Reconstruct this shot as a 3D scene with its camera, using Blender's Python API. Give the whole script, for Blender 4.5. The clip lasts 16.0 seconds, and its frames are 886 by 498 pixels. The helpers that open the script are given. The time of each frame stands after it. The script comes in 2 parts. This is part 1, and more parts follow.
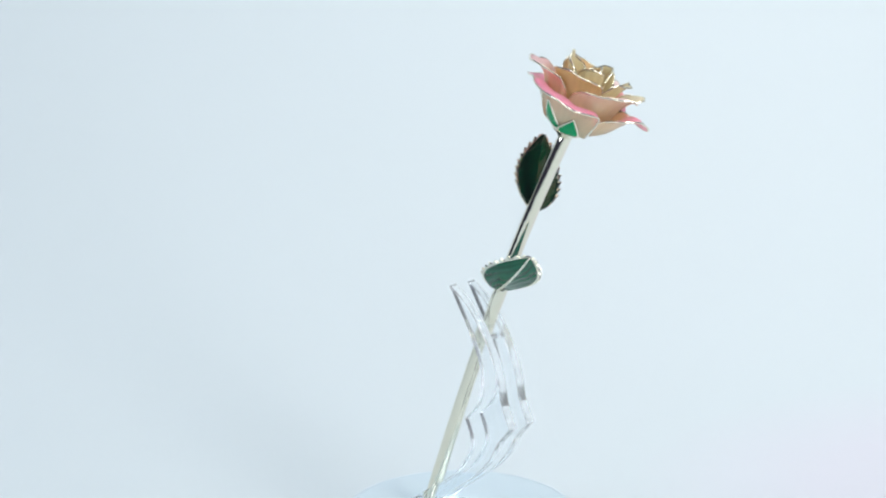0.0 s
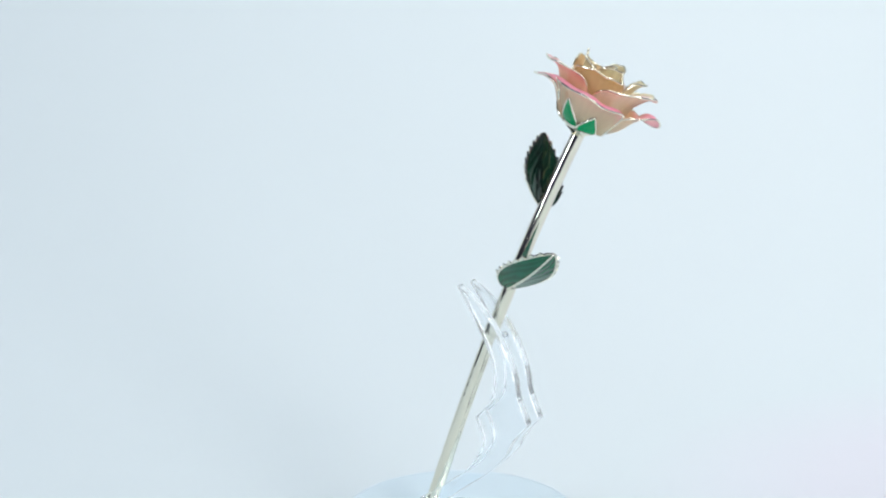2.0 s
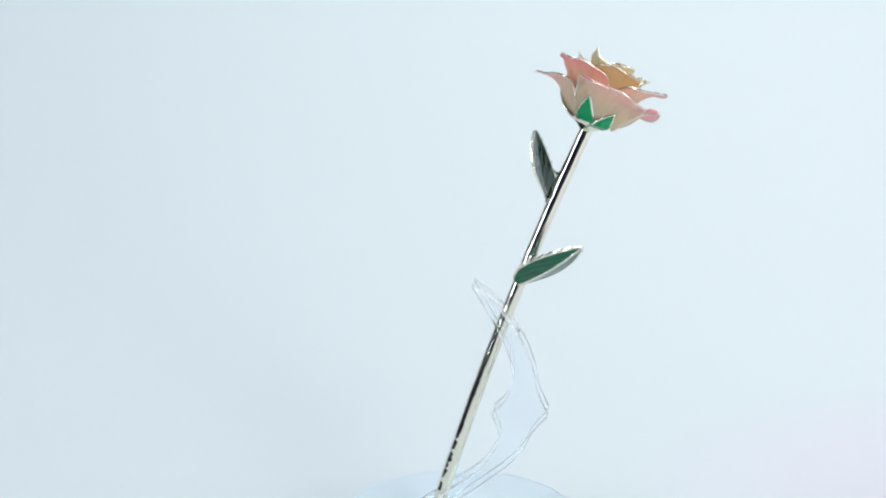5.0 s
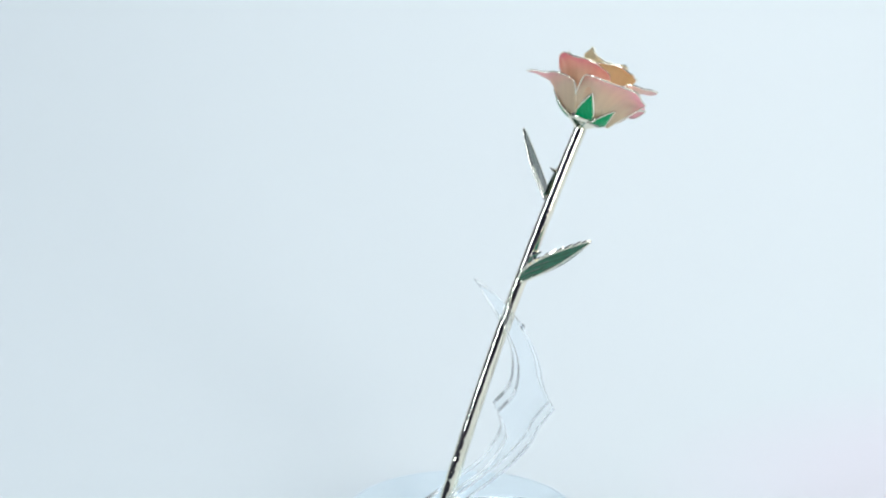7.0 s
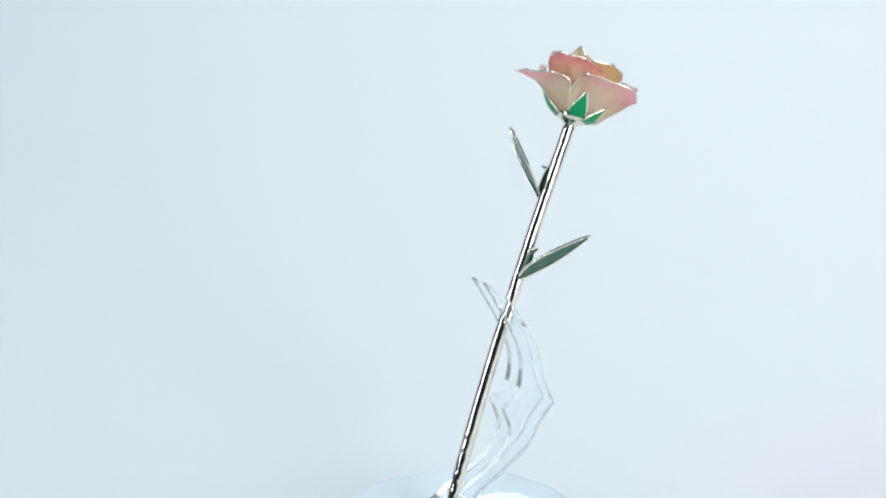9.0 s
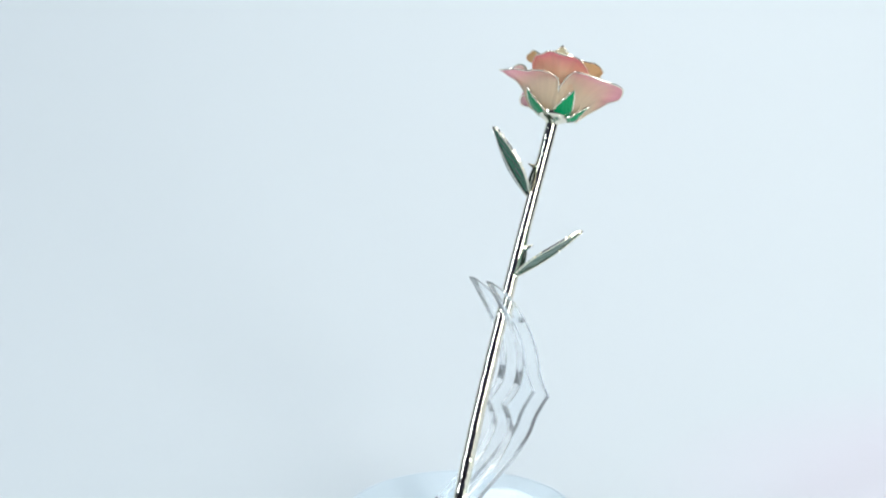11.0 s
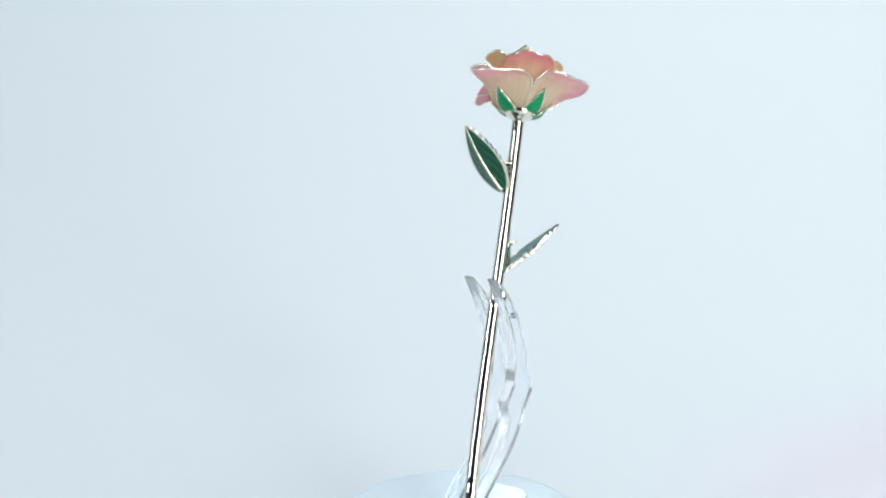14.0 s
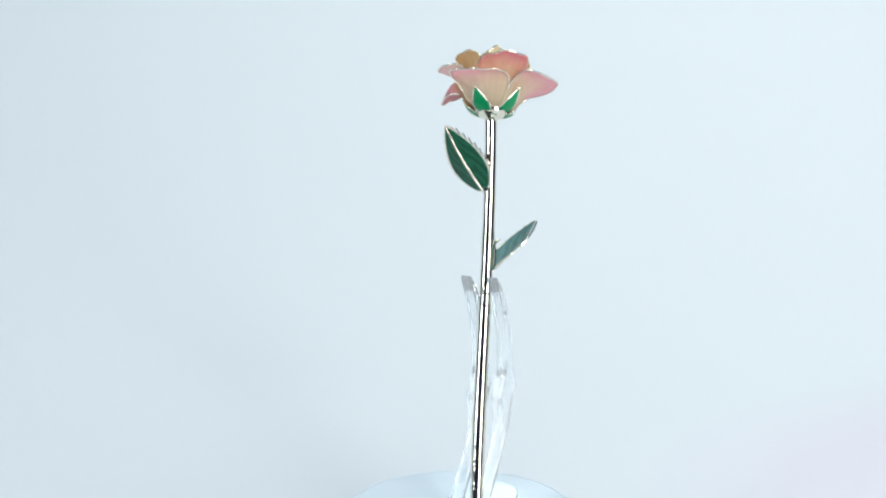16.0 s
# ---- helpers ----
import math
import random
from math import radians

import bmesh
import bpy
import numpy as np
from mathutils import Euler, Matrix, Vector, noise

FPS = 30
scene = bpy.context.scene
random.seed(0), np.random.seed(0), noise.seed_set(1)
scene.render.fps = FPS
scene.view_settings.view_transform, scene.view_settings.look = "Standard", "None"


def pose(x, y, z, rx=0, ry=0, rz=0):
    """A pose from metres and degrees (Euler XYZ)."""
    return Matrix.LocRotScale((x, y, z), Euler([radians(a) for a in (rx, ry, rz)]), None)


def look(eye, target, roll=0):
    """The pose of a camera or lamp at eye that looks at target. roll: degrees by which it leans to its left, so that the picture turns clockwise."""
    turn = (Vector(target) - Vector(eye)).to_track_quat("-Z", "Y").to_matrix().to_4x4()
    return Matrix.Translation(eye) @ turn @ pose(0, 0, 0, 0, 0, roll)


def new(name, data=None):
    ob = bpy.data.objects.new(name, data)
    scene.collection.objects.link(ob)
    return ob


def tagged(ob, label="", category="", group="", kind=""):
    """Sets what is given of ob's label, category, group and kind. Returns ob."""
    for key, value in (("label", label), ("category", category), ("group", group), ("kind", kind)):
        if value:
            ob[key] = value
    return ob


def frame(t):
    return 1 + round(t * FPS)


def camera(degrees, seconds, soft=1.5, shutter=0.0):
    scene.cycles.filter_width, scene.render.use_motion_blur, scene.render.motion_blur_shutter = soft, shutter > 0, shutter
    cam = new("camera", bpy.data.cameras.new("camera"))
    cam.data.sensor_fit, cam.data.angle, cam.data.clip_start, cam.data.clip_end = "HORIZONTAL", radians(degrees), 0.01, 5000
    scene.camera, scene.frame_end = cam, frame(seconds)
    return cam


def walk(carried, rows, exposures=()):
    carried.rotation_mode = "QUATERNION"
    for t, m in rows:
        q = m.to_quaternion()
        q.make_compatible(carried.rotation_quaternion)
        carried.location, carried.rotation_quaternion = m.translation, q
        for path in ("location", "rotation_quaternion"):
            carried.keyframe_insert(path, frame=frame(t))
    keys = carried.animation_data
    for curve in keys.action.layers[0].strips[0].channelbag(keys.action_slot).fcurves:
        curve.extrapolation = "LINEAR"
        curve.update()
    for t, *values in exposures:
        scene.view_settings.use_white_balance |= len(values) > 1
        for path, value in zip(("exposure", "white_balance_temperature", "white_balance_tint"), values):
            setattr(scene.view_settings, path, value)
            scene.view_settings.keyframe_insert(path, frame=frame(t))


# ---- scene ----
U = 0.6                     # metres for one unit of the plan
ZD = 0.03                   # height of the turntable's top over the paper
cam = camera(38.63, 16.0, soft=2.2)
CAM = pose(-0.0148 * U, -U, 0.3994 * U + ZD, 90 - 10.14)
walk(cam, [(0.0, CAM), (16.0, CAM)])

# ---- light: a dim studio, softboxes left and right of the camera and over the set ----
world = bpy.data.worlds.new("world")
scene.world = world
world.use_nodes = True
world.node_tree.nodes["Background"].inputs["Color"].default_value = (0.9, 0.95, 1, 1)
world.node_tree.nodes["Background"].inputs["Strength"].default_value = 0.05


def softbox(name, eye, target, sx, sy, watts, colour):
    lamp = bpy.data.lights.new(name, "AREA")
    lamp.shape, lamp.size, lamp.size_y, lamp.energy, lamp.color = "RECTANGLE", sx, sy, watts, colour
    ob = new(name, lamp)
    ob.matrix_world = look(eye, target)
    return ob


softbox("softbox_left", (-1.29, -0.70, 0.78), (0, 0.1, 0.15), 0.16, 1.0, 11.4, (0.79, 0.915, 1.0))
softbox("softbox_right", (0.85, -1.15, 0.75), (0, 0.1, 0.15), 0.36, 1.4, 19.4, (0.98, 0.995, 0.985))
softbox("softbox_top", (0.58, -0.1, 1.75), (0.40, 0.9, 0.45), 1.5, 1.2, 18.0, (0.945, 0.99, 0.985))

# ---- materials ----


def material(name, colour=(0.8, 0.8, 0.8), rough=0.5, metal=0.0, **more):
    m = bpy.data.materials.new(name)
    m.use_nodes = True
    b = m.node_tree.nodes["Principled BSDF"]
    b.inputs["Base Color"].default_value = (*colour, 1)
    b.inputs["Roughness"].default_value = rough
    b.inputs["Metallic"].default_value = metal
    for k, v in more.items():
        b.inputs[k.replace("_", " ").replace("Coat weight", "Coat Weight")].default_value = v
    return m


def add(m, kind, **sets):
    n = m.node_tree.nodes.new(kind)
    for k, v in sets.items():
        n.inputs[k].default_value = v
    return n


def link(m, a, ao, b, bi):
    m.node_tree.links.new(a.outputs[ao], b.inputs[bi])


def bump(m, scale, strength, distance, detail=3.0):
    """Fine relief from a noise in the thing's own space."""
    co = add(m, "ShaderNodeTexCoord")
    no = add(m, "ShaderNodeTexNoise", Scale=scale, Detail=detail)
    bu = add(m, "ShaderNodeBump", Strength=strength, Distance=distance)
    link(m, co, "Object", no, "Vector")
    link(m, no, "Fac", bu, "Height")
    link(m, bu, "Normal", m.node_tree.nodes["Principled BSDF"], "Normal")
    return no


def ramp(m, stops):
    r = add(m, "ShaderNodeValToRGB")
    while len(r.color_ramp.elements) < len(stops):
        r.color_ramp.elements.new(0.5)
    for e, (p, c) in zip(r.color_ramp.elements, stops):
        e.position, e.color = p, (*c, 1)
    return r


def petal_material(name, stops, glow=0.55):
    """Lacquered petal: colour runs from base to edge, mottled and veined; light shines through."""
    m = material(name, rough=0.32)
    b = m.node_tree.nodes["Principled BSDF"]
    b.inputs["Coat Weight"].default_value = 0.35
    b.inputs["Coat Roughness"].default_value = 0.12
    uv = add(m, "ShaderNodeUVMap")
    sep = add(m, "ShaderNodeSeparateXYZ")
    link(m, uv, "UV", sep, "Vector")
    co = add(m, "ShaderNodeTexCoord")
    cloud = add(m, "ShaderNodeTexNoise", Scale=90.0, Detail=3.0)
    link(m, co, "Object", cloud, "Vector")
    mul = add(m, "ShaderNodeMath")
    mul.operation = "MULTIPLY_ADD"
    mul.inputs[1].default_value = 0.16
    link(m, cloud, "Fac", mul, 0)
    link(m, sep, "Y", mul, 2)
    off = add(m, "ShaderNodeMath")
    off.operation = "SUBTRACT"
    off.inputs[1].default_value = 0.08
    link(m, mul, "Value", off, 0)
    r = ramp(m, stops)
    link(m, off, "Value", r, "Fac")
    vein = add(m, "ShaderNodeTexWave", Scale=5.0, Distortion=7.0, Detail=3.0)
    mapv = add(m, "ShaderNodeMapping")
    mapv.inputs["Scale"].default_value = (1.0, 0.06, 1.0)
    link(m, uv, "UV", mapv, "Vector")
    link(m, mapv, "Vector", vein, "Vector")
    mix = add(m, "ShaderNodeMix")
    mix.data_type, mix.blend_type = "RGBA", "MULTIPLY"
    mix.inputs["Factor"].default_value = 0.03
    link(m, r, "Color", mix, 6)
    link(m, vein, "Color", mix, 7)
    link(m, mix, 2, b, "Base Color")
    bu = add(m, "ShaderNodeBump", Strength=0.06, Distance=0.0005)
    link(m, vein, "Fac", bu, "Height")
    link(m, bu, "Normal", b, "Normal")
    tr = add(m, "ShaderNodeBsdfTranslucent")
    link(m, mix, 2, tr, "Color")
    ms = add(m, "ShaderNodeMixShader", Fac=glow)
    out = m.node_tree.nodes["Material Output"]
    link(m, b, "BSDF", ms, 1)
    link(m, tr, "BSDF", ms, 2)
    link(m, ms, "Shader", out, "Surface")
    return m


CREAM = (0.92, 0.825, 0.63)
OUT_MAT = petal_material("petal_cream_outside", [(0.0, (0.86, 0.76, 0.54)), (0.56, CREAM), (0.80, (0.925, 0.77, 0.64)), (1.0, (0.93, 0.64, 0.64))])
IN_MAT = petal_material("petal_pink_inside", [(0.0, (0.82, 0.52, 0.25)), (0.55, (0.90, 0.60, 0.39)), (0.74, (0.93, 0.52, 0.50)), (0.92, (0.95, 0.43, 0.57))])
IN2_MAT = petal_material("petal_tan_inside", [(0.0, (0.74, 0.46, 0.21)), (0.45, (0.84, 0.60, 0.39)), (0.66, (0.91, 0.69, 0.58)), (0.84, (0.95, 0.80, 0.80))])
MID_MAT = petal_material("petal_rose_outside", [(0.0, CREAM), (0.62, (0.90, 0.68, 0.47)), (0.82, (0.91, 0.52, 0.41)), (1.0, (0.90, 0.30, 0.36))])
TAN_MAT = petal_material("petal_tan", [(0.0, (0.76, 0.51, 0.24)), (0.5, (0.84, 0.66, 0.39)), (0.95, (0.82, 0.61, 0.33))])
PALE_MAT = petal_material("petal_pale_gold", [(0.0, (0.78, 0.62, 0.35)), (0.55, (0.86, 0.76, 0.50)), (0.95, (0.89, 0.84, 0.66))])

GOLD = material("pale_gold_plate", (0.78, 0.75, 0.63), 0.07, 1.0)
bump(GOLD, 160.0, 0.12, 0.0005, 2.0)
RIM = material("pale_gold_rim", (0.83, 0.79, 0.66), 0.09, 1.0)
bump(RIM, 420.0, 0.6, 0.0006, 2.0)


def enamel(name, dark, light, rough, gloss=0.3):
    m = material(name, rough=rough)
    b = m.node_tree.nodes["Principled BSDF"]
    b.inputs["Coat Weight"].default_value = 0.0
    b.inputs["Specular IOR Level"].default_value = gloss
    uv = add(m, "ShaderNodeUVMap")
    mp = add(m, "ShaderNodeMapping")
    mp.inputs["Scale"].default_value = (1.0, 1.0, 1.0)
    wave = add(m, "ShaderNodeTexWave", Scale=2.6, Distortion=5.0, Detail=3.0)
    wave.inputs["Detail Scale"].default_value = 1.5
    wave.bands_direction = "DIAGONAL"
    link(m, uv, "UV", mp, "Vector")
    link(m, mp, "Vector", wave, "Vector")
    r = ramp(m, [(0.1, dark), (0.9, light)])
    link(m, wave, "Fac", r, "Fac")
    link(m, r, "Color", b, "Base Color")
    bu = add(m, "ShaderNodeBump", Strength=0.12, Distance=0.0010)
    link(m, wave, "Fac", bu, "Height")
    link(m, bu, "Normal", b, "Normal")
    return m


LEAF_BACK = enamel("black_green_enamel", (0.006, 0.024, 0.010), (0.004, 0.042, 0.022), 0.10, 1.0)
# lower leaf's back: its pale grazing reflection is put into the green
SHEEN_BACK = enamel("enamel_with_teal_sheen", (0.030, 0.150, 0.135), (0.050, 0.215, 0.195), 0.12, 0.9)
LEAF = enamel("dark_green_enamel", (0.002, 0.066, 0.030), (0.005, 0.102, 0.050), 0.14)
SEPAL = enamel("bright_green_enamel", (0.0, 0.25, 0.085), (0.002, 0.29, 0.105), 0.25)

ACRYLIC = material("clear_acrylic", (0.965, 0.985, 1.0), 0.015, 0.0)
ACRYLIC.node_tree.nodes["Principled BSDF"].inputs["Transmission Weight"].default_value = 1.0
ACRYLIC.node_tree.nodes["Principled BSDF"].inputs["IOR"].default_value = 1.49

EDGE = material("sawn_acrylic_edge", (0.95, 0.98, 1.0), 0.12, 0.0)
EDGE.node_tree.nodes["Principled BSDF"].inputs["Transmission Weight"].default_value = 0.86
EDGE.node_tree.nodes["Principled BSDF"].inputs["IOR"].default_value = 1.49
PLATTER = material("glossy_white_platter", (0.625, 0.73, 0.80), 0.45, 0.0)
bump(PLATTER, 60.0, 0.05, 0.0005)
PAPER = material("white_backdrop_paper", (0.715, 0.772, 0.808), 0.9)
bump(PAPER, 900.0, 0.1, 0.0004)
# a faint lilac bounce of light painted into the paper beside the turntable
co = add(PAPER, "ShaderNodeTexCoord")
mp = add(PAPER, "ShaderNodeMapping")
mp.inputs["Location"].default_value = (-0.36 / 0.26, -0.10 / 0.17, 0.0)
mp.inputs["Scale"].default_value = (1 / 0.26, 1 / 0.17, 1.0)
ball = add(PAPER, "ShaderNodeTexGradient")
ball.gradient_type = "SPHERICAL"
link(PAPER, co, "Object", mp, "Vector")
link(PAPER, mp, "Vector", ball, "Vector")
lilac_bounce = ramp(PAPER, [(0.0, (0.715, 0.772, 0.808)), (0.45, (0.745, 0.738, 0.808))])
link(PAPER, ball, "Fac", lilac_bounce, "Fac")
link(PAPER, lilac_bounce, "Color", PAPER.node_tree.nodes["Principled BSDF"], "Base Color")
BAND = material("polished_edge", (0.78, 0.85, 0.91), 0.35, 1.0)
HOUSING = material("grey_plastic", (0.12, 0.13, 0.15), 0.4)
bump(HOUSING, 500.0, 0.1, 0.0003)
ROOM = material("dark_studio_paint", (0.085, 0.083, 0.140), 0.85)
bump(ROOM, 30.0, 0.2, 0.002)

# ---- mesh helpers ----


def mesh_of(name, bm, mats):
    me = bpy.data.meshes.new(name)
    bm.normal_update()
    bm.to_mesh(me)
    bm.free()
    for m in mats if isinstance(mats, (list, tuple)) else [mats]:
        me.materials.append(m)
    return me


def part(name, bm, mats, parent=None, label="", smooth=True):
    me = mesh_of(name, bm, mats)
    if smooth:
        for p in me.polygons:
            p.use_smooth = True
    ob = new(name, me)
    ob.parent = parent
    return tagged(ob, label=label)


def thing(name, z, label, category, group=""):
    ob = new(name)
    ob.location = (0, 0, z)
    return tagged(ob, label=label, category=category, group=group)


def tube(bm, path, radii, sides=8, closed_ends=True):
    """A round bar along a path; radii: one number or one for each point."""
    path = [Vector(p) for p in path]
    n = len(path)
    if not isinstance(radii, (list, tuple)):
        radii = [radii] * n
    ring_before, side = None, None
    for i, p in enumerate(path):
        d = (path[min(i + 1, n - 1)] - path[max(i - 1, 0)]).normalized()
        if side is None:
            side = d.orthogonal().normalized()
        side = (side - d * side.dot(d)).normalized()
        up = d.cross(side)
        ring = [bm.verts.new(p + radii[i] * (math.cos(a) * side + math.sin(a) * up)) for a in (2 * math.pi * k / sides for k in range(sides))]
        if ring_before:
            for k in range(sides):
                bm.faces.new((ring_before[k], ring_before[(k + 1) % sides], ring[(k + 1) % sides], ring[k]))
        elif closed_ends:
            bm.faces.new(ring[::-1])
        ring_before = ring
    if closed_ends:
        bm.faces.new(ring_before)


def lathe(bm, profile, sides=96, matrix=Matrix()):
    rings = []
    for r, z in profile:
        rings.append([bm.verts.new(matrix @ Vector((r * math.cos(2 * math.pi * k / sides), r * math.sin(2 * math.pi * k / sides), z))) for k in range(sides)])
    for a, b in zip(rings, rings[1:]):
        for k in range(sides):
            bm.faces.new((a[k], a[(k + 1) % sides], b[(k + 1) % sides], b[k]))
    bm.faces.new(rings[0][::-1])
    bm.faces.new(rings[-1])


def box(bm, sx, sy, sz, m):
    bmesh.ops.create_cube(bm, size=1.0, matrix=m @ Matrix.Diagonal((sx, sy, sz, 1)))


def sheet(grid, thick, mats=2, uvs=None):
    """A solid sheet from a grid of points: an outer and an inner skin (materials 0 and 1) and an edge; uv runs over the grid."""
    bm = bmesh.new()
    uvl = bm.loops.layers.uv.new("UVMap")
    nv, nu = len(grid), len(grid[0])
    g = np.array([[tuple(p) for p in row] for row in grid])
    du, dv = np.gradient(g, axis=1), np.gradient(g, axis=0)
    nn = np.cross(du, dv)
    nn /= np.linalg.norm(nn, axis=2, keepdims=True) + 1e-12
    skins = []
    for s in (0.5, -0.5):
        skins.append([[bm.verts.new(g[j, i] + s * thick * nn[j, i]) for i in range(nu)] for j in range(nv)])

    def face(vs, uvs, mi):
        f = bm.faces.new(vs)
        f.material_index = mi
        for l, c in zip(f.loops, uvs):
            l[uvl].uv = c
    c = lambda i, j: uvs[j][i] if uvs else (i / (nu - 1), j / (nv - 1))
    for j in range(nv - 1):
        for i in range(nu - 1):
            q = ((i, j), (i + 1, j), (i + 1, j + 1), (i, j + 1))
            face([skins[0][b][a] for a, b in q], [c(a, b) for a, b in q], 0)
            face([skins[1][b][a] for a, b in q[::-1]], [c(a, b) for a, b in q[::-1]], mats - 1)
    ring = [(i, 0) for i in range(nu)] + [(nu - 1, j) for j in range(1, nv)] + [(i, nv - 1) for i in range(nu - 2, -1, -1)] + [(0, j) for j in range(nv - 2, 0, -1)]
    for (a, b), (a2, b2) in zip(ring, ring[1:] + ring[:1]):
        face([skins[0][b2][a2], skins[0][b][a], skins[1][b][a], skins[1][b2][a2]], [c(a2, b2), c(a, b), c(a, b), c(a2, b2)], 0)
    return bm


def bezier(p, t):
    n = len(p) - 1
    w = [math.comb(n, k) * t ** k * (1 - t) ** (n - k) for k in range(n + 1)]
    return tuple(sum(a * q[k] for a, q in zip(w, p)) for k in range(len(p[0])))


def smooth_line(points, steps):
    """A smooth line through a few points (Catmull-Rom)."""
    pts = [Vector((*p, 0.0)[:3]) for p in points]
    pts = [2 * pts[0] - pts[1]] + pts + [2 * pts[-1] - pts[-2]]
    out = []
    for i in range(1, len(pts) - 2):
        p0, p1, p2, p3 = pts[i - 1:i + 3]
        for k in range(steps):
            t = k / steps
            out.append(0.5 * (2 * p1 + (p2 - p0) * t + (2 * p0 - 5 * p1 + 4 * p2 - p3) * t * t + (3 * p1 - p0 - 3 * p2 + p3) * t ** 3))
    return out + [pts[-2]]


# ---- the setting ----


def backdrop():
    """A paper sweep: flat under the set, curving up behind it."""
    line = [(-0.9, 0.0), (-0.4, 0.0), (0.08, 0.0)]
    line += [(0.08 + 0.9 * math.sin(a), 0.9 - 0.9 * math.cos(a)) for a in (math.pi / 2 * k / 24 for k in range(1, 25))]
    line += [(0.98, 1.5), (0.98, 2.4)]
    xs = [-2.3 + 4.6 * k / 12 for k in range(13)]
    grid = [[Vector((x, y, z)) for x in xs] for y, z in line]
    bm = sheet(grid, 0.002, 1)
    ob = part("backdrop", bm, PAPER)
    ob.location.z = -0.001
    tagged(ob, "pale blue-white seamless paper backdrop curving up", "backdrop", kind="structure")


def room():
    for name, m, size in (("wall_north", pose(0, 2.6, 1.2), (5.6, 0.1, 2.6)), ("wall_south", pose(0, -2.6, 1.2), (5.6, 0.1, 2.6)),
                          ("wall_east", pose(2.75, 0, 1.2), (0.1, 5.1, 2.6)), ("wall_west", pose(-2.75, 0, 1.2), (0.1, 5.1, 2.6)),
                          ("ceiling", pose(0, 0, 2.55), (5.6, 5.3, 0.1)), ("floor", pose(0, 0, -0.06), (5.6, 5.3, 0.1))):
        bm = bmesh.new()
        box(bm, *size, m)
        tagged(part(name, bm, ROOM, smooth=False), "dark blue-grey painted studio " + name.split("_")[0], name.split("_")[0], kind="structure")


# ---- the turntable ----
R_DISC = 0.0965 * U


def turntable():
    t = thing("turntable", 0, "round glossy white turntable platter turning under the stand", "turntable")
    bm = bmesh.new()
    e = 0.0012
    lathe(bm, [(R_DISC - 0.004, ZD - 0.006), (R_DISC - 2 * e, ZD - 0.005), (R_DISC - 2 * e, ZD - e), (R_DISC - 2 * e, ZD), (0.01, ZD)], 128)
    plate = part("platter", bm, PLATTER, t, smooth=False)
    bm = bmesh.new()
    tube(bm, [((R_DISC - 1.1 * e) * Vector((math.cos(a), math.sin(a), 0)) + Vector((0, 0, ZD - 1.2 * e))) for a in (2 * math.pi * k / 128 for k in range(129))], 1.15 * e, 12, False)
    part("edge_band", bm, BAND, plate, "polished metal edge band")
    bm = bmesh.new()
    lathe(bm, [(R_DISC + 0.0008, 0.0), (R_DISC + 0.0018, 0.002), (R_DISC + 0.0018, ZD - 0.0048), (R_DISC + 0.0006, ZD - 0.0036), (R_DISC - 0.003, ZD - 0.0036)], 96)
    part("housing", bm, HOUSING, t)
    return t


# ---- the acrylic stand; s runs along its plates, n across them ----
DIRECTION = (0.312, 0.950)


def plan(s, n, z):
    """A point of the stand's own plan, in units, as a place."""
    d = DIRECTION
    return Vector(((s * d[0] + n * d[1]) * U, (s * d[1] - n * d[0]) * U, (z + 0.273) * U))


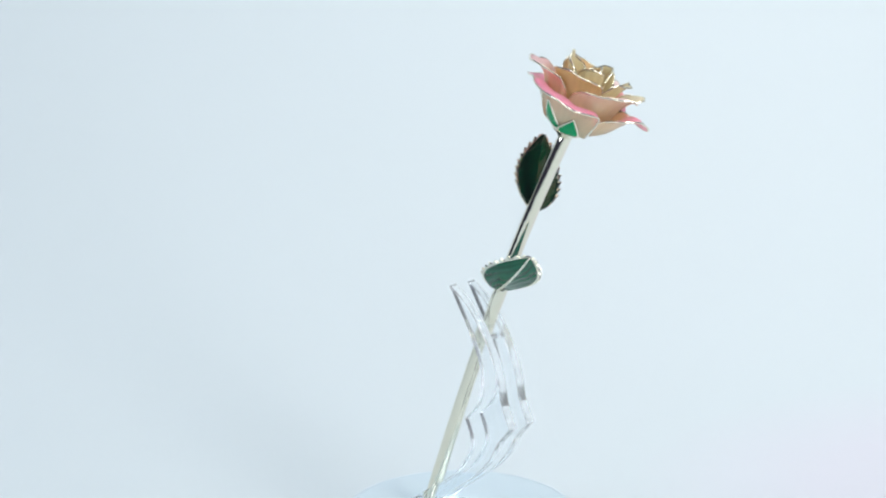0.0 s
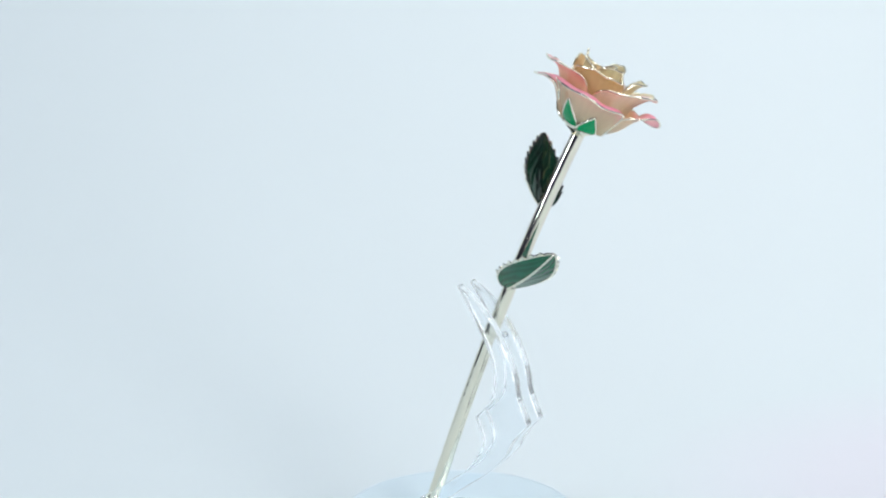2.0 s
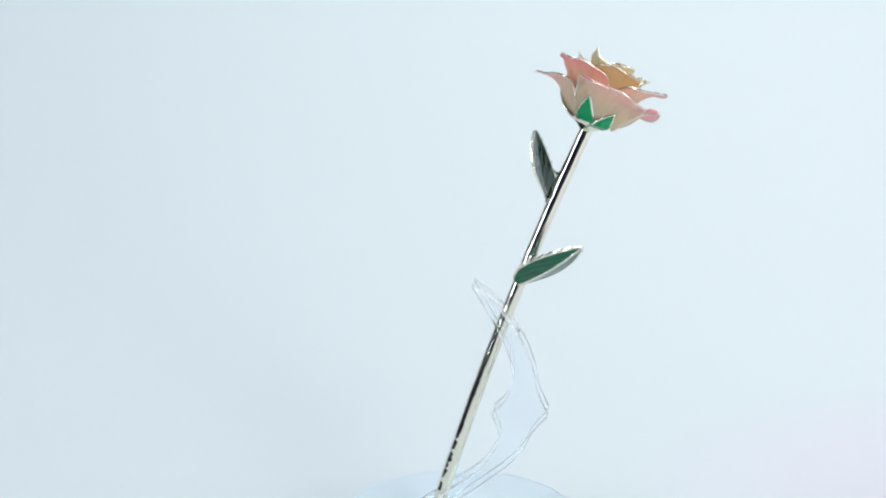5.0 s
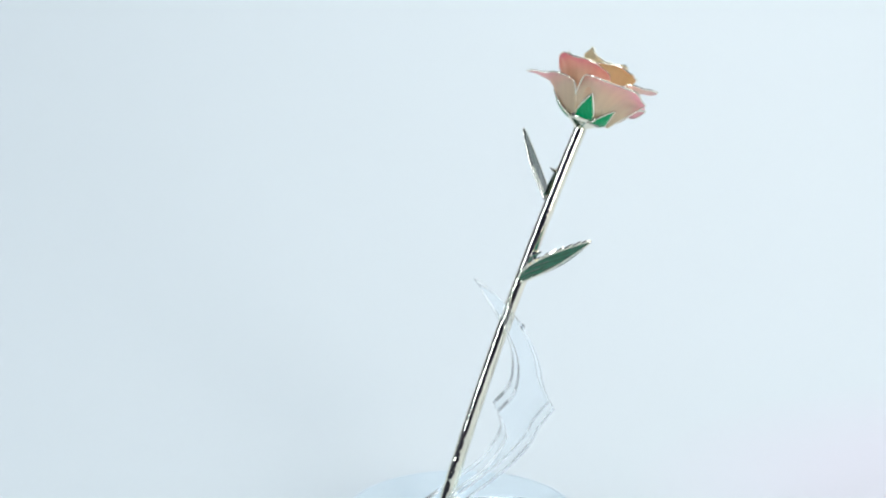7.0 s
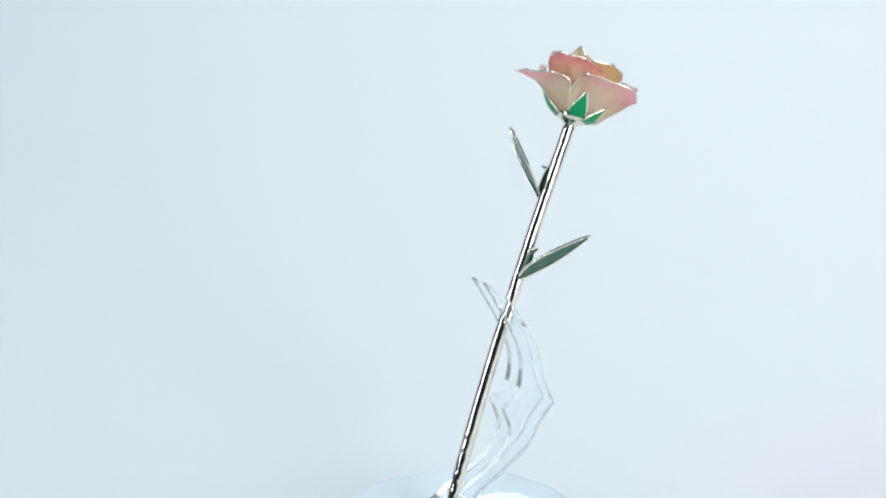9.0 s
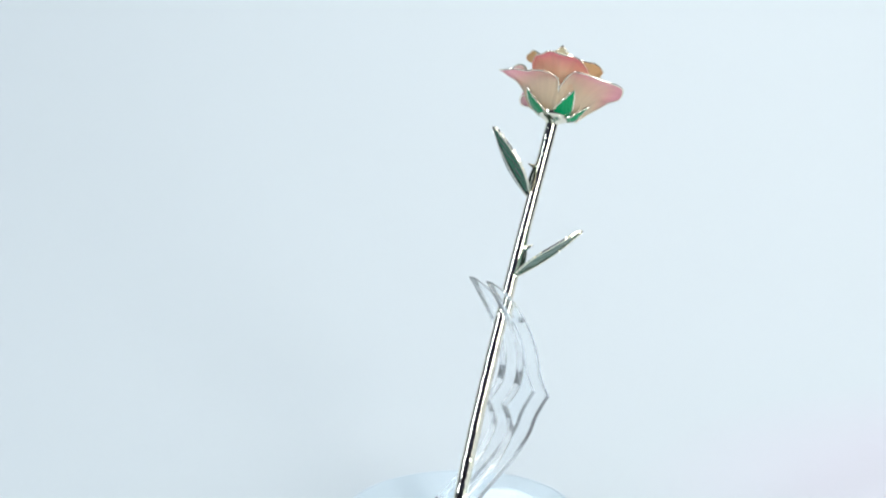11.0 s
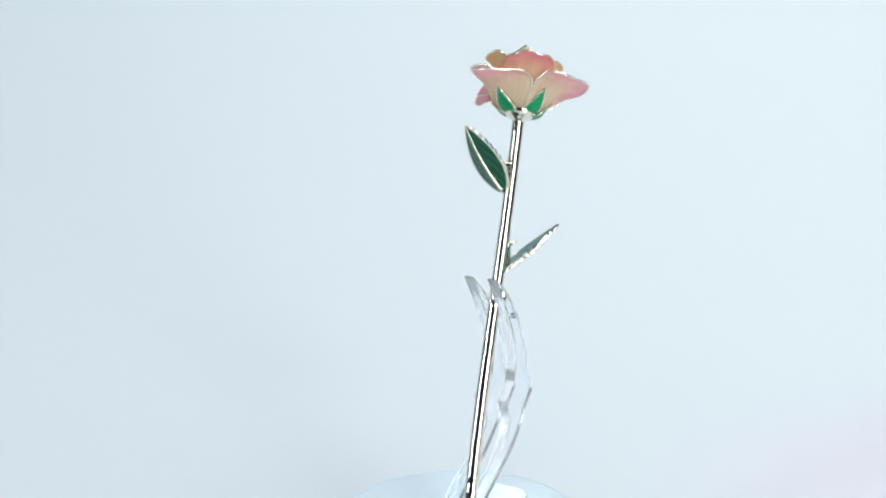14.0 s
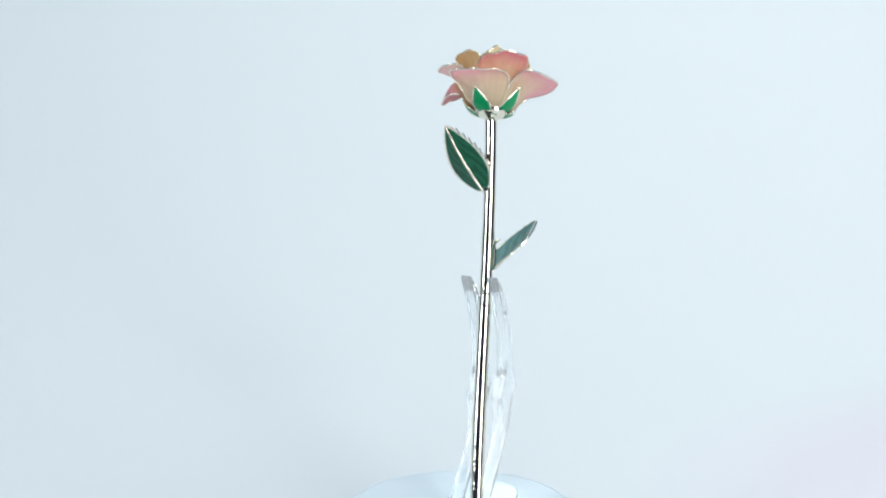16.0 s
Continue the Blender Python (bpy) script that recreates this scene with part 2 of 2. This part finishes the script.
def side_plate(stand, n0, n1):
    back = smooth_line([(0.011, -0.0765), (0.026, -0.0875), (0.0415, -0.1055), (0.0535, -0.126), (0.0605, -0.145), (0.064, -0.1625), (0.0725, -0.1818)], 6)
    back += smooth_line([(0.0725, -0.1818), (0.0600, -0.1965), (0.0525, -0.2106), (0.0385, -0.226), (0.0205, -0.2405), (0.0, -0.256), (-0.012, -0.2675)], 6)[1:]
    front = smooth_line([(0.011, -0.0785), (0.0198, -0.0925), (0.0325, -0.1145), (0.0410, -0.135), (0.0430, -0.152), (0.0393, -0.168), (0.0268, -0.1818)], 6)
    front += smooth_line([(0.0268, -0.1818), (0.0316, -0.1935), (0.0330, -0.204), (0.0270, -0.2165), (0.0165, -0.230), (0.0025, -0.2405), (-0.0115, -0.250), (-0.036, -0.2675)], 6)[1:]
    line = [tuple(q)[:2] for q in back]
    other = [tuple(q)[:2] for q in front]
    bm = bmesh.new()
    m = 150

    def even(l):
        d = np.concatenate([[0], np.cumsum([math.dist(a, b) for a, b in zip(l, l[1:])])])
        d /= d[-1]
        t = np.linspace(0, 1, m)
        return np.interp(t, d, [q[0] for q in l]), np.interp(t, d, [q[1] for q in l])
    bs, bz = even(line)
    fs, fz = even(other)
    b = 0.0006      # worn, eased edges
    rings = []
    for i in range(m):
        f, k = np.array((fs[i], fz[i])), np.array((bs[i], bz[i]))
        w = k - f
        w = w / (np.linalg.norm(w) + 1e-9) * b
        lo, hi = n0 + b, n1 - b
        ring = [(*(f + w), n0), (*(k - w), n0), (*k, lo), (*k, hi), (*(k - w), n1), (*(f + w), n1), (*f, hi), (*f, lo)]
        rings.append([bm.verts.new(plan(s, n, z)) for s, z, n in ring])
    for a, c in zip(rings, rings[1:]):
        for q in range(8):
            bm.faces.new((a[q], a[(q + 1) % 8], c[(q + 1) % 8], c[q])).material_index = 0 if q in (0, 4) else 1
    bm.faces.new(rings[0][::-1]).material_index = 1
    bm.faces.new(rings[-1]).material_index = 1
    bmesh.ops.recalc_face_normals(bm, faces=bm.faces)
    ob = part("side_plate", bm, [ACRYLIC, EDGE], stand, smooth=False)
    ob.visible_shadow = False
    return ob


def acrylic_stand():
    t = thing("flower_stand", ZD, "clear acrylic stand of two curved plates holding a rose", "stand")
    side_plate(t, 0.0182, 0.0272)
    side_plate(t, -0.0038, 0.0052)
    # rounded foot plate
    ring, h = [], 0.0034
    for k in range(64):
        a = 2 * math.pi * k / 64
        c, q = math.cos(a), math.sin(a)
        ring.append((0.0500 * math.copysign(abs(c) ** 0.6, c), 0.0280 * math.copysign(abs(q) ** 0.6, q)))
    bm = bmesh.new()
    loops = [[bm.verts.new(plan(0.012 + f * x, 0.0117 + f * y, -0.273 + z)) for x, y in ring] for f, z in ((0.98, 0.0003), (1.0, 0.0012), (1.0, h - 0.0012), (0.98, h))]
    for e, (a, c) in enumerate(zip(loops, loops[1:])):
        for q in range(64):
            bm.faces.new((a[q], a[(q + 1) % 64], c[(q + 1) % 64], c[q])).material_index = 1
    bm.faces.new(loops[0][::-1])
    bm.faces.new(loops[-1])
    bmesh.ops.recalc_face_normals(bm, faces=bm.faces)
    part("base_plate", bm, [ACRYLIC, EDGE], t, smooth=False).visible_shadow = False
    bm = bmesh.new()
    tube(bm, [plan(0.0470, 0.0052, -0.1140), plan(0.0470, 0.0182, -0.1140)], 0.0020 * U, 16)
    part("spacer_rod", bm, ACRYLIC, t).visible_shadow = False
    bm = bmesh.new()
    lathe(bm, [(0.0098 * U, 0), (0.0098 * U, 0.0045 * U), (0.0088 * U, 0.0052 * U), (0.0072 * U, 0.0052 * U), (0.0066 * U, 0.003 * U)], 32,
          Matrix.Translation(plan(-0.0200, 0.0165, -0.2680)))
    part("stem_socket", bm, ACRYLIC, t).visible_shadow = False
    return t


# ---- the rose ----


def stem_at(z):
    """The stem's middle at a height of the plan, in units."""
    return Vector((0.0256 + z * (0.0340 + z * (-0.2154 - 0.5918 * z)), 0.0743 + z * (0.4355 + z * (0.3298 + 0.2428 * z)), z))


def place(p):
    return Vector((p[0] * U, p[1] * U, (p[2] + 0.273) * U))


BASE = Vector((0.0270, 0.0945, 0.0475))
AXIS = Vector((0.0625, 0.4288, 1.0)).normalized()
E1 = (Vector((1, 0, 0)) - AXIS * AXIS.x).normalized()
E2 = AXIS.cross(E1)


def flower_point(r, phi, h):
    a = radians(phi)
    return place(BASE + E1 * (r * math.cos(a)) + E2 * (r * math.sin(a)) + AXIS * h)


BELLY = []       # azimuth, height and radius over the outer petals, on which the sepals lie


def petal(rose, border, belly, base, mats, curl=0.003, ruffle=0.0006, tint=0.6, seed=0, bowl=0.93, dent=(0.0, 0), edge=(0.0, 1.0), rim=0.0007, thick=0.0009, name="petal", label=""):
    """One petal, drawn up from the flower's base to its border. border: a few bends of it as azimuth, radius and height;
    belly: the radius at which the petal stands before its lip turns out; base: radius and height of its foot."""
    rnd = random.Random(seed)
    ph = [rnd.uniform(0, 6.28) for _ in range(3)]
    if border[0][0] > border[-1][0]:
        border, edge = border[::-1], (1 - edge[1], 1 - edge[0])
    line, full = smooth_line(border, 7), belly
    foot = 0.82 if bowl < 0.9 else 0.55
    nu, nv = len(line), 19
    mid = 0.5 * (border[0][0] + border[-1][0])
    grid, uvs = [[None] * nu for _ in range(nv)], [[None] * nu for _ in range(nv)]
    for i, q3 in enumerate(line):
        phi, r, h = q3
        x = i / (nu - 1) * 12.0
        h += ruffle * (math.sin(1.3 * x + ph[0]) + 0.6 * math.sin(2.9 * x + ph[1]))
        r += ruffle * math.sin(2.1 * x + ph[2])
        belly = full * (1 - dent[0] * math.exp(-((phi - dent[1]) / 30) ** 2))
        q = min(max((r - belly * 0.95) / 0.02, 0.0), 1.0)
        one = (min(belly * bowl, r * 0.97), base[1])
        lerp = lambda a, b, k: (a[0] + (b[0] - a[0]) * k, a[1] + (b[1] - a[1]) * k)
        end = (r, h)
        p = [base, one, lerp(lerp(one, (r * 1.02, h), 0.5), (belly * 1.12, 0.58 * h), q), lerp(lerp(one, end, 0.8), (belly, h + curl), q), end]
        for j in range(nv):
            v = j / (nv - 1)
            rr, hh = bezier(p, v)
            k = min(v / 0.7, 1.0)
            a = mid + (phi - mid) * (foot + (1 - foot) * k * k * (3 - 2 * k))
            rr += 0.0003 * math.sin(3 * x + 5 * v + ph[1]) * v
            grid[j][i] = flower_point(rr, a, hh)
            if bowl < 0.9:
                BELLY.append((a % 360, hh, rr))
            uvs[j][i] = (i / (nu - 1), v * (tint + (1 - tint) * q))
    ob = part(name, sheet(grid, thick * U, 2, uvs), mats, rose, label)
    way = grid[-1][round(edge[0] * (nu - 1)):round(edge[1] * (nu - 1)) + 1]
    bm = bmesh.new()
    radii = [rim * U * (1 + 0.28 * math.sin(k * 1.7 + ph[0]) * math.sin(k * 0.9)) for k in range(len(way))]
    tube(bm, way, radii, 8)
    part("rim", bm, RIM, ob, "pale gold metal rim")
    return ob


def belly_radius(phi, h):
    """How far the outer petals reach at an azimuth and a height over the flower's foot."""
    near = [r for a, q, r in BELLY if abs((a - phi + 180) % 360 - 180) < 6 and abs(q - h) < 0.0018 and r < 0.034]
    return max(near) if near else 0.012 + 0.9 * h


def sepal(rose, phi, long, seed):
    """A short pointed sepal lying on the petals' belly, with a metal rim."""
    nu, nv = 9, 15
    radii = [belly_radius(phi, 0.0022 + (long - 0.0022) * j / (nv - 1)) for j in range(nv)]
    radii[0] = min(radii[0], 0.0150)
    for _ in range(3):
        radii = [radii[0]] + [(radii[j - 1] + 2 * radii[j] + radii[j + 1]) / 4 for j in range(1, nv - 1)] + [radii[-1]]
    grid = []
    for j in range(nv):
        v = j / (nv - 1)
        r, h = radii[j] + 0.0009, 0.0012 + (long - 0.0012) * v
        w = 0.0079 * (0.80 + 0.20 * math.sin(math.pi / 2 * min(v / 0.25, 1))) * (1 if v < 0.25 else (1 - (v - 0.25) / 0.75) ** 0.9) + 0.0002
        w = math.degrees(w / r)
        grid.append([flower_point(r - 0.0006 * (2 * i / (nu - 1) - 1) ** 2, phi + w * (2 * i / (nu - 1) - 1), h) for i in range(nu)])
    ob = part("sepal", sheet(grid, 0.0012 * U, 1), SEPAL, rose, "bright green enamelled sepal")
    way = [g[0] for g in grid] + [grid[-1][nu // 2]] + [g[-1] for g in grid[::-1]]
    bm = bmesh.new()
    tube(bm, way, [U * 0.0010 * (1 + 0.2 * math.sin(k * 2.1 + seed)) for k in range(len(way))], 8)
    part("rim", bm, RIM, ob, "pale gold metal rim")


def leaf(rose, base, tip, across, width, fold, back):
    """A folded, saw-edged leaf: an enamelled blade with a metal rim and midrib."""
    base, tip = Vector(base), Vector(tip)
    l = tip - base
    long = l.length
    l.normalize()
    w = Vector(across)
    w = (w - l * w.dot(l)).normalized()
    n = l.cross(w)
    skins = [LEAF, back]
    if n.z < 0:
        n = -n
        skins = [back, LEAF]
    nu, nv = 21, 41
    half = lambda t: 0.5 * width * max(math.sin(math.pi * min(1, 0.03 + 0.97 * t) ** 0.78), 0.0) ** 0.85
    pt = lambda t, x: place(base + l * (long * t) + w * x + n * (fold * abs(x) - 0.0026 * math.sin(math.pi * t)))
    grid = []
    for j in range(nv):
        t = j / (nv - 1) * 0.985
        h = max(half(t) * 0.98, 0.0006)
        grid.append([pt(t, h * (-1 + 2 * i / (nu - 1))) for i in range(nu)])
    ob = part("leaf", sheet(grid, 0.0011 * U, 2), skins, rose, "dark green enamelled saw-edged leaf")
    bm = bmesh.new()
    for s in (-1, 1):
        ins, out, up = [], [], []
        k = 120
        for j in range(k + 1):
            t = j / k
            h = half(t)
            saw = (t * 11) % 1.0
            tooth = (saw ** 1.3) * 0.0025 if 0.22 < t < 0.97 else 0.0006
            lead = 0.012 * saw if 0.22 < t < 0.97 else 0.0
            ins.append((t, s * max(h * 0.965, 0.0002)))
            out.append((min(1.02, t + lead), s * (h + 0.0004 + tooth)))
        for dz in (0.0007, -0.0007):
            up.append(([bm.verts.new(pt(*q) + n * dz * U) for q in ins], [bm.verts.new(pt(*q) + n * dz * U * 0.8) for q in out]))
        for a in range(k):
            (i0, o0), (i1, o1) = up
            for q in ((i0[a], o0[a], o0[a + 1], i0[a + 1]), (i1[a + 1], o1[a + 1], o1[a], i1[a]), (o0[a], o1[a], o1[a + 1], o0[a + 1]), (i0[a + 1], i1[a + 1], i1[a], i0[a])):
                bm.faces.new(q)
    bmesh.ops.recalc_face_normals(bm, faces=bm.faces)
    part("rim", bm, RIM, ob, "pale gold saw-toothed rim", smooth=False)
    bm = bmesh.new()
    line = [pt(-0.04 + 1.04 * j / 20, 0.0) - n * (0.0006 * U) for j in range(21)]
    tube(bm, line, [U * (0.0014 - 0.0007 * j / 20) for j in range(21)], 10)
    part("midrib", bm, RIM, ob, "pale gold midrib")
    return ob


def thorn(rose, z, way, size):
    c = stem_at(z)
    way = Vector(way).normalized()
    path = [place(c + way * (0.0030 + size * t) + Vector((0, 0, 0.0012 * t * t * 2))) for t in (0, 0.25, 0.5, 0.75, 1)]
    bm = bmesh.new()
    tube(bm, path, [U * q for q in (0.0046, 0.0028, 0.0016, 0.0010, 0.0004)], 10)
    part("thorn", bm, GOLD, rose)


def leaf_stalk(rose, z0, z1, way):
    """The leaf's stalk, lying along the stem from the thorn down to the leaf's foot."""
    way = Vector(way).normalized()
    path = [stem_at(z0 + (z1 - z0) * k / 12) + way * (0.0046 + 0.0010 * math.sin(math.pi * k / 12)) for k in range(13)]
    bm = bmesh.new()
    tube(bm, [place(p) for p in path], [U * (0.0026 - 0.0006 * k / 12) for k in range(13)], 12)
    part("leaf_stalk", bm, LEAF_BACK, rose, "dark green enamelled leaf stalk")


def rose():
    t = thing("rose", ZD, "gold-trimmed pink and cream lacquered rose leaning in a stand", "flower")
    bm = bmesh.new()
    zs = [-0.2660 + (0.0475 + 0.2660) * k / 180 for k in range(181)]
    rad = []
    rnd = random.Random(4)
    for z in zs:
        r = 0.0051 - 0.0014 * min(z + 0.02, 0.0) + 0.00006 * math.sin(z * 210) + 0.00003 * rnd.uniform(-1, 1)
        if z < -0.20:
            r += 0.00013 * math.sin(z * 900) * math.sin(z * 371) + 0.00004 * rnd.uniform(-1, 1)
        rad.append(r * U)
    tube(bm, [place(stem_at(z)) for z in zs], rad, 28)
    part("stem", bm, GOLD, t, "thin pale gold plated stem")
    # cup under the petals
    m = Matrix.Translation(place(BASE)) @ Matrix((E1, E2, AXIS)).transposed().to_4x4()
    bm = bmesh.new()
    lathe(bm, [(U * a, U * b) for a, b in ((0.0046, -0.0050), (0.0060, -0.0032), (0.0105, -0.0008), (0.0142, 0.0034), (0.0136, 0.0042), (0.004, 0.003))], 40, m)
    part("calyx", bm, RIM, t, "pale gold cup under the petals")
    o, i, n, d, a, p = OUT_MAT, IN_MAT, IN2_MAT, MID_MAT, TAN_MAT, PALE_MAT
    # outer petals
    petal(t, [(-58, 0.0230, 0.011), (-61, 0.0250, 0.0165), (-65, 0.030, 0.0235), (-73, 0.0350, 0.0282), (-92, 0.0405, 0.0272), (-104, 0.0480, 0.0240), (-113, 0.0540, 0.0222), (-129, 0.0560, 0.0238),
              (-140, 0.049, 0.0255), (-150, 0.0375, 0.023), (-154, 0.027, 0.012)], 0.0272, (0.006, 0.003), [o, i], curl=0.006, bowl=0.80, dent=(0.12, -64), seed=1, edge=(0.1, 1.0))
    petal(t, [(-65, 0.0230, 0.011), (-63, 0.0250, 0.0165), (-57, 0.0310, 0.0245), (-48, 0.0385, 0.0320), (-36, 0.0445, 0.0330), (-18, 0.0505, 0.0312), (0, 0.0562, 0.0318),
              (14, 0.0515, 0.0280), (31, 0.0470, 0.0290), (40, 0.0410, 0.0270), (47, 0.0335, 0.0190), (53, 0.0275, 0.011), (57, 0.0210, 0.004)], 0.0262, (0.006, 0.003), [o, i], curl=0.006, bowl=0.74, dent=(0.12, -64), seed=2, edge=(0.1, 1.0))
    petal(t, [(22, 0.0180, 0.006), (32, 0.0220, 0.0130), (46, 0.0275, 0.0190), (59, 0.0345, 0.0235), (72, 0.0420, 0.0270), (85, 0.0490, 0.0300), (94, 0.0545, 0.0285), (105, 0.0540, 0.0225), (118, 0.0465, 0.0220),
              (130, 0.0360, 0.0250), (138, 0.0270, 0.014)], 0.0330, (0.006, 0.003), [o, i], curl=0.009, bowl=0.80, dent=(0.35, 20), seed=3)
    petal(t, [(116, 0.0170, 0.008), (124, 0.0220, 0.0160), (132, 0.0340, 0.0255), (140, 0.0450, 0.0220), (148, 0.0485, 0.0165), (158, 0.0480, 0.0140), (168, 0.0440, 0.0150), (178, 0.0370, 0.0170),
              (187, 0.0290, 0.0165), (195, 0.0250, 0.010)], 0.0265, (0.006, 0.003), [o, i], curl=0.044, bowl=0.80, seed=4)
    # second ring
    petal(t, [(-6, 0.022, 0.022), (-13, 0.0260, 0.0350), (-26, 0.0310, 0.0410), (-45, 0.0390, 0.0422), (-63, 0.0450, 0.0424), (-80, 0.0452, 0.0432), (-92, 0.0410, 0.0405), (-107, 0.0375, 0.0390),
              (-118, 0.030, 0.032), (-122, 0.023, 0.020)], 0.0250, (0.004, 0.004), [d, n], curl=0.0, tint=0.8, seed=5)
    petal(t, [(-6, 0.023, 0.022), (2, 0.0285, 0.0325), (14, 0.0340, 0.0385), (38, 0.0400, 0.0425), (54, 0.0440, 0.0440), (66, 0.0475, 0.0445), (78, 0.0440, 0.0430), (90, 0.036, 0.039),
              (98, 0.024, 0.022)], 0.0250, (0.004, 0.004), [o, n], curl=0.0, tint=0.7, seed=6)
    petal(t, [(84, 0.022, 0.022), (90, 0.0300, 0.0340), (100, 0.0390, 0.0405), (112, 0.0455, 0.0420), (124, 0.041, 0.041), (134, 0.032, 0.036), (140, 0.022, 0.022)], 0.0240,
          (0.004, 0.004), [p, p], curl=0.0, tint=0.7, seed=15)
    petal(t, [(130, 0.022, 0.022), (137, 0.0300, 0.0330), (150, 0.0380, 0.0390), (166, 0.0440, 0.0395), (182, 0.0490, 0.0380), (198, 0.0450, 0.0385), (212, 0.0370, 0.0370),
              (224, 0.030, 0.030), (230, 0.023, 0.020)], 0.0250, (0.004, 0.004), [o, n], curl=0.0, tint=0.7, seed=7)
    # third ring
    petal(t, [(-62, 0.021, 0.026), (-54, 0.0260, 0.0390), (-42, 0.0285, 0.0455), (-18, 0.0305, 0.0475), (6, 0.0310, 0.0475), (22, 0.0300, 0.0475), (36, 0.0280, 0.0455), (46, 0.025, 0.039),
              (52, 0.020, 0.026)], 0.0205, (0.003, 0.006), [a, a], curl=-0.002, seed=8)
    petal(t, [(42, 0.019, 0.028), (50, 0.0245, 0.0410), (66, 0.0270, 0.0480), (86, 0.0320, 0.0500), (104, 0.0290, 0.0500), (122, 0.0260, 0.0450), (132, 0.020, 0.028)], 0.0190,
          (0.003, 0.006), [p, p], curl=-0.002, seed=9)
    petal(t, [(-110, 0.021, 0.028), (-118, 0.0280, 0.0460), (-136, 0.0320, 0.0490), (-154, 0.0360, 0.0475), (-172, 0.0320, 0.0450), (-186, 0.0260, 0.0400), (-194, 0.020, 0.028)], 0.0205,
          (0.003, 0.006), [a, a], curl=-0.002, seed=10)
    petal(t, [(128, 0.018, 0.030), (138, 0.0220, 0.0430), (152, 0.0240, 0.0490), (168, 0.0235, 0.0505), (184, 0.0215, 0.0460), (192, 0.018, 0.032)], 0.0170, (0.003, 0.006), [p, p],
          curl=-0.002, seed=16)
    # heart
    petal(t, [(-160, 0.0125, 0.036), (-142, 0.0165, 0.0480), (-110, 0.0180, 0.0515), (-86, 0.0176, 0.0578), (-64, 0.0180, 0.0518), (-30, 0.0165, 0.0480), (-12, 0.0125, 0.036)], 0.0130,
          (0.002, 0.010), [p, p], curl=-0.002, ruffle=0.0003, seed=11)
    petal(t, [(-34, 0.0120, 0.034), (-20, 0.0150, 0.0455), (4, 0.0175, 0.0515), (24, 0.0190, 0.0535), (44, 0.0175, 0.0520), (62, 0.0150, 0.0460), (72, 0.0120, 0.034)], 0.0120,
          (0.002, 0.010), [p, p], curl=-0.002, ruffle=0.0003, seed=12)
    petal(t, [(78, 0.0105, 0.034), (92, 0.0130, 0.0460), (116, 0.0150, 0.0525), (140, 0.0160, 0.0545), (164, 0.0150, 0.0530), (190, 0.0130, 0.0460), (204, 0.0105, 0.034)], 0.0110,
          (0.002, 0.010), [p, p], curl=-0.002, ruffle=0.0003, seed=13)
    petal(t, [(10, 0.005, 0.036), (50, 0.0060, 0.0470), (110, 0.0070, 0.0520), (170, 0.0070, 0.0510), (220, 0.0060, 0.0460), (260, 0.005, 0.036)], 0.0050,
          (0.001, 0.012), [a, a], curl=0.0, ruffle=0.0003, seed=14)
    # sepals
    for k, (phi, long) in enumerate(((-121, 0.0162), (-34, 0.0212), (19, 0.0158), (168, 0.0160))):
        sepal(t, phi, long, k)
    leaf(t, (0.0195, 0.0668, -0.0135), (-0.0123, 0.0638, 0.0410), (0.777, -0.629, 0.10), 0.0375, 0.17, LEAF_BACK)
    leaf(t, (0.0262, 0.0413, -0.0775), (0.0651, 0.0805, -0.0422), (0.53, -0.79, 0.29), 0.040, 0.22, SHEEN_BACK)
    leaf_stalk(t, -0.0140, 0.0080, (-0.75, -0.65, 0))
    leaf_stalk(t, -0.0770, -0.0570, (0.94, 0.34, 0))
    thorn(t, 0.0080, (-0.75, -0.65, 0.1), 0.0075)
    thorn(t, -0.0570, (0.94, 0.34, 0.1), 0.0085)
    return t


# ---- the turning set ----
TURN = [(0, -112.97), (0.5, -109.54), (1, -106.04), (1.5, -102.72), (2, -100.5), (2.5, -97.4), (3, -93.8), (3.5, -89.9), (4, -86.93), (4.5, -82.9), (5, -78.9), (5.5, -74.9),
        (6, -70.9), (6.5, -67.06), (7, -63.59), (7.5, -60.27), (8, -56.78), (8.5, -53.28), (9, -50.05), (9.5, -46.5), (10, -42.95), (10.5, -39.4), (11, -35.85), (11.5, -32.29),
        (12, -28.92), (12.5, -25.32), (13, -21.84), (13.5, -18.3), (14, -14.69), (14.5, -10.98), (15, -7.4), (15.5, -3.72), (16, 0.0)]

backdrop()
room()
TABLE, STAND, ROSE = turntable(), acrylic_stand(), rose()


def motions():
    walk(TABLE, [(s, pose(0, 0, 0, 0, 0, a)) for s, a in TURN])
    walk(STAND, [(s, pose(0, 0, ZD, 0, 0, a)) for s, a in TURN])
    walk(ROSE, [(s, pose(0, 0, ZD, 0, 0, a)) for s, a in TURN])


motions()
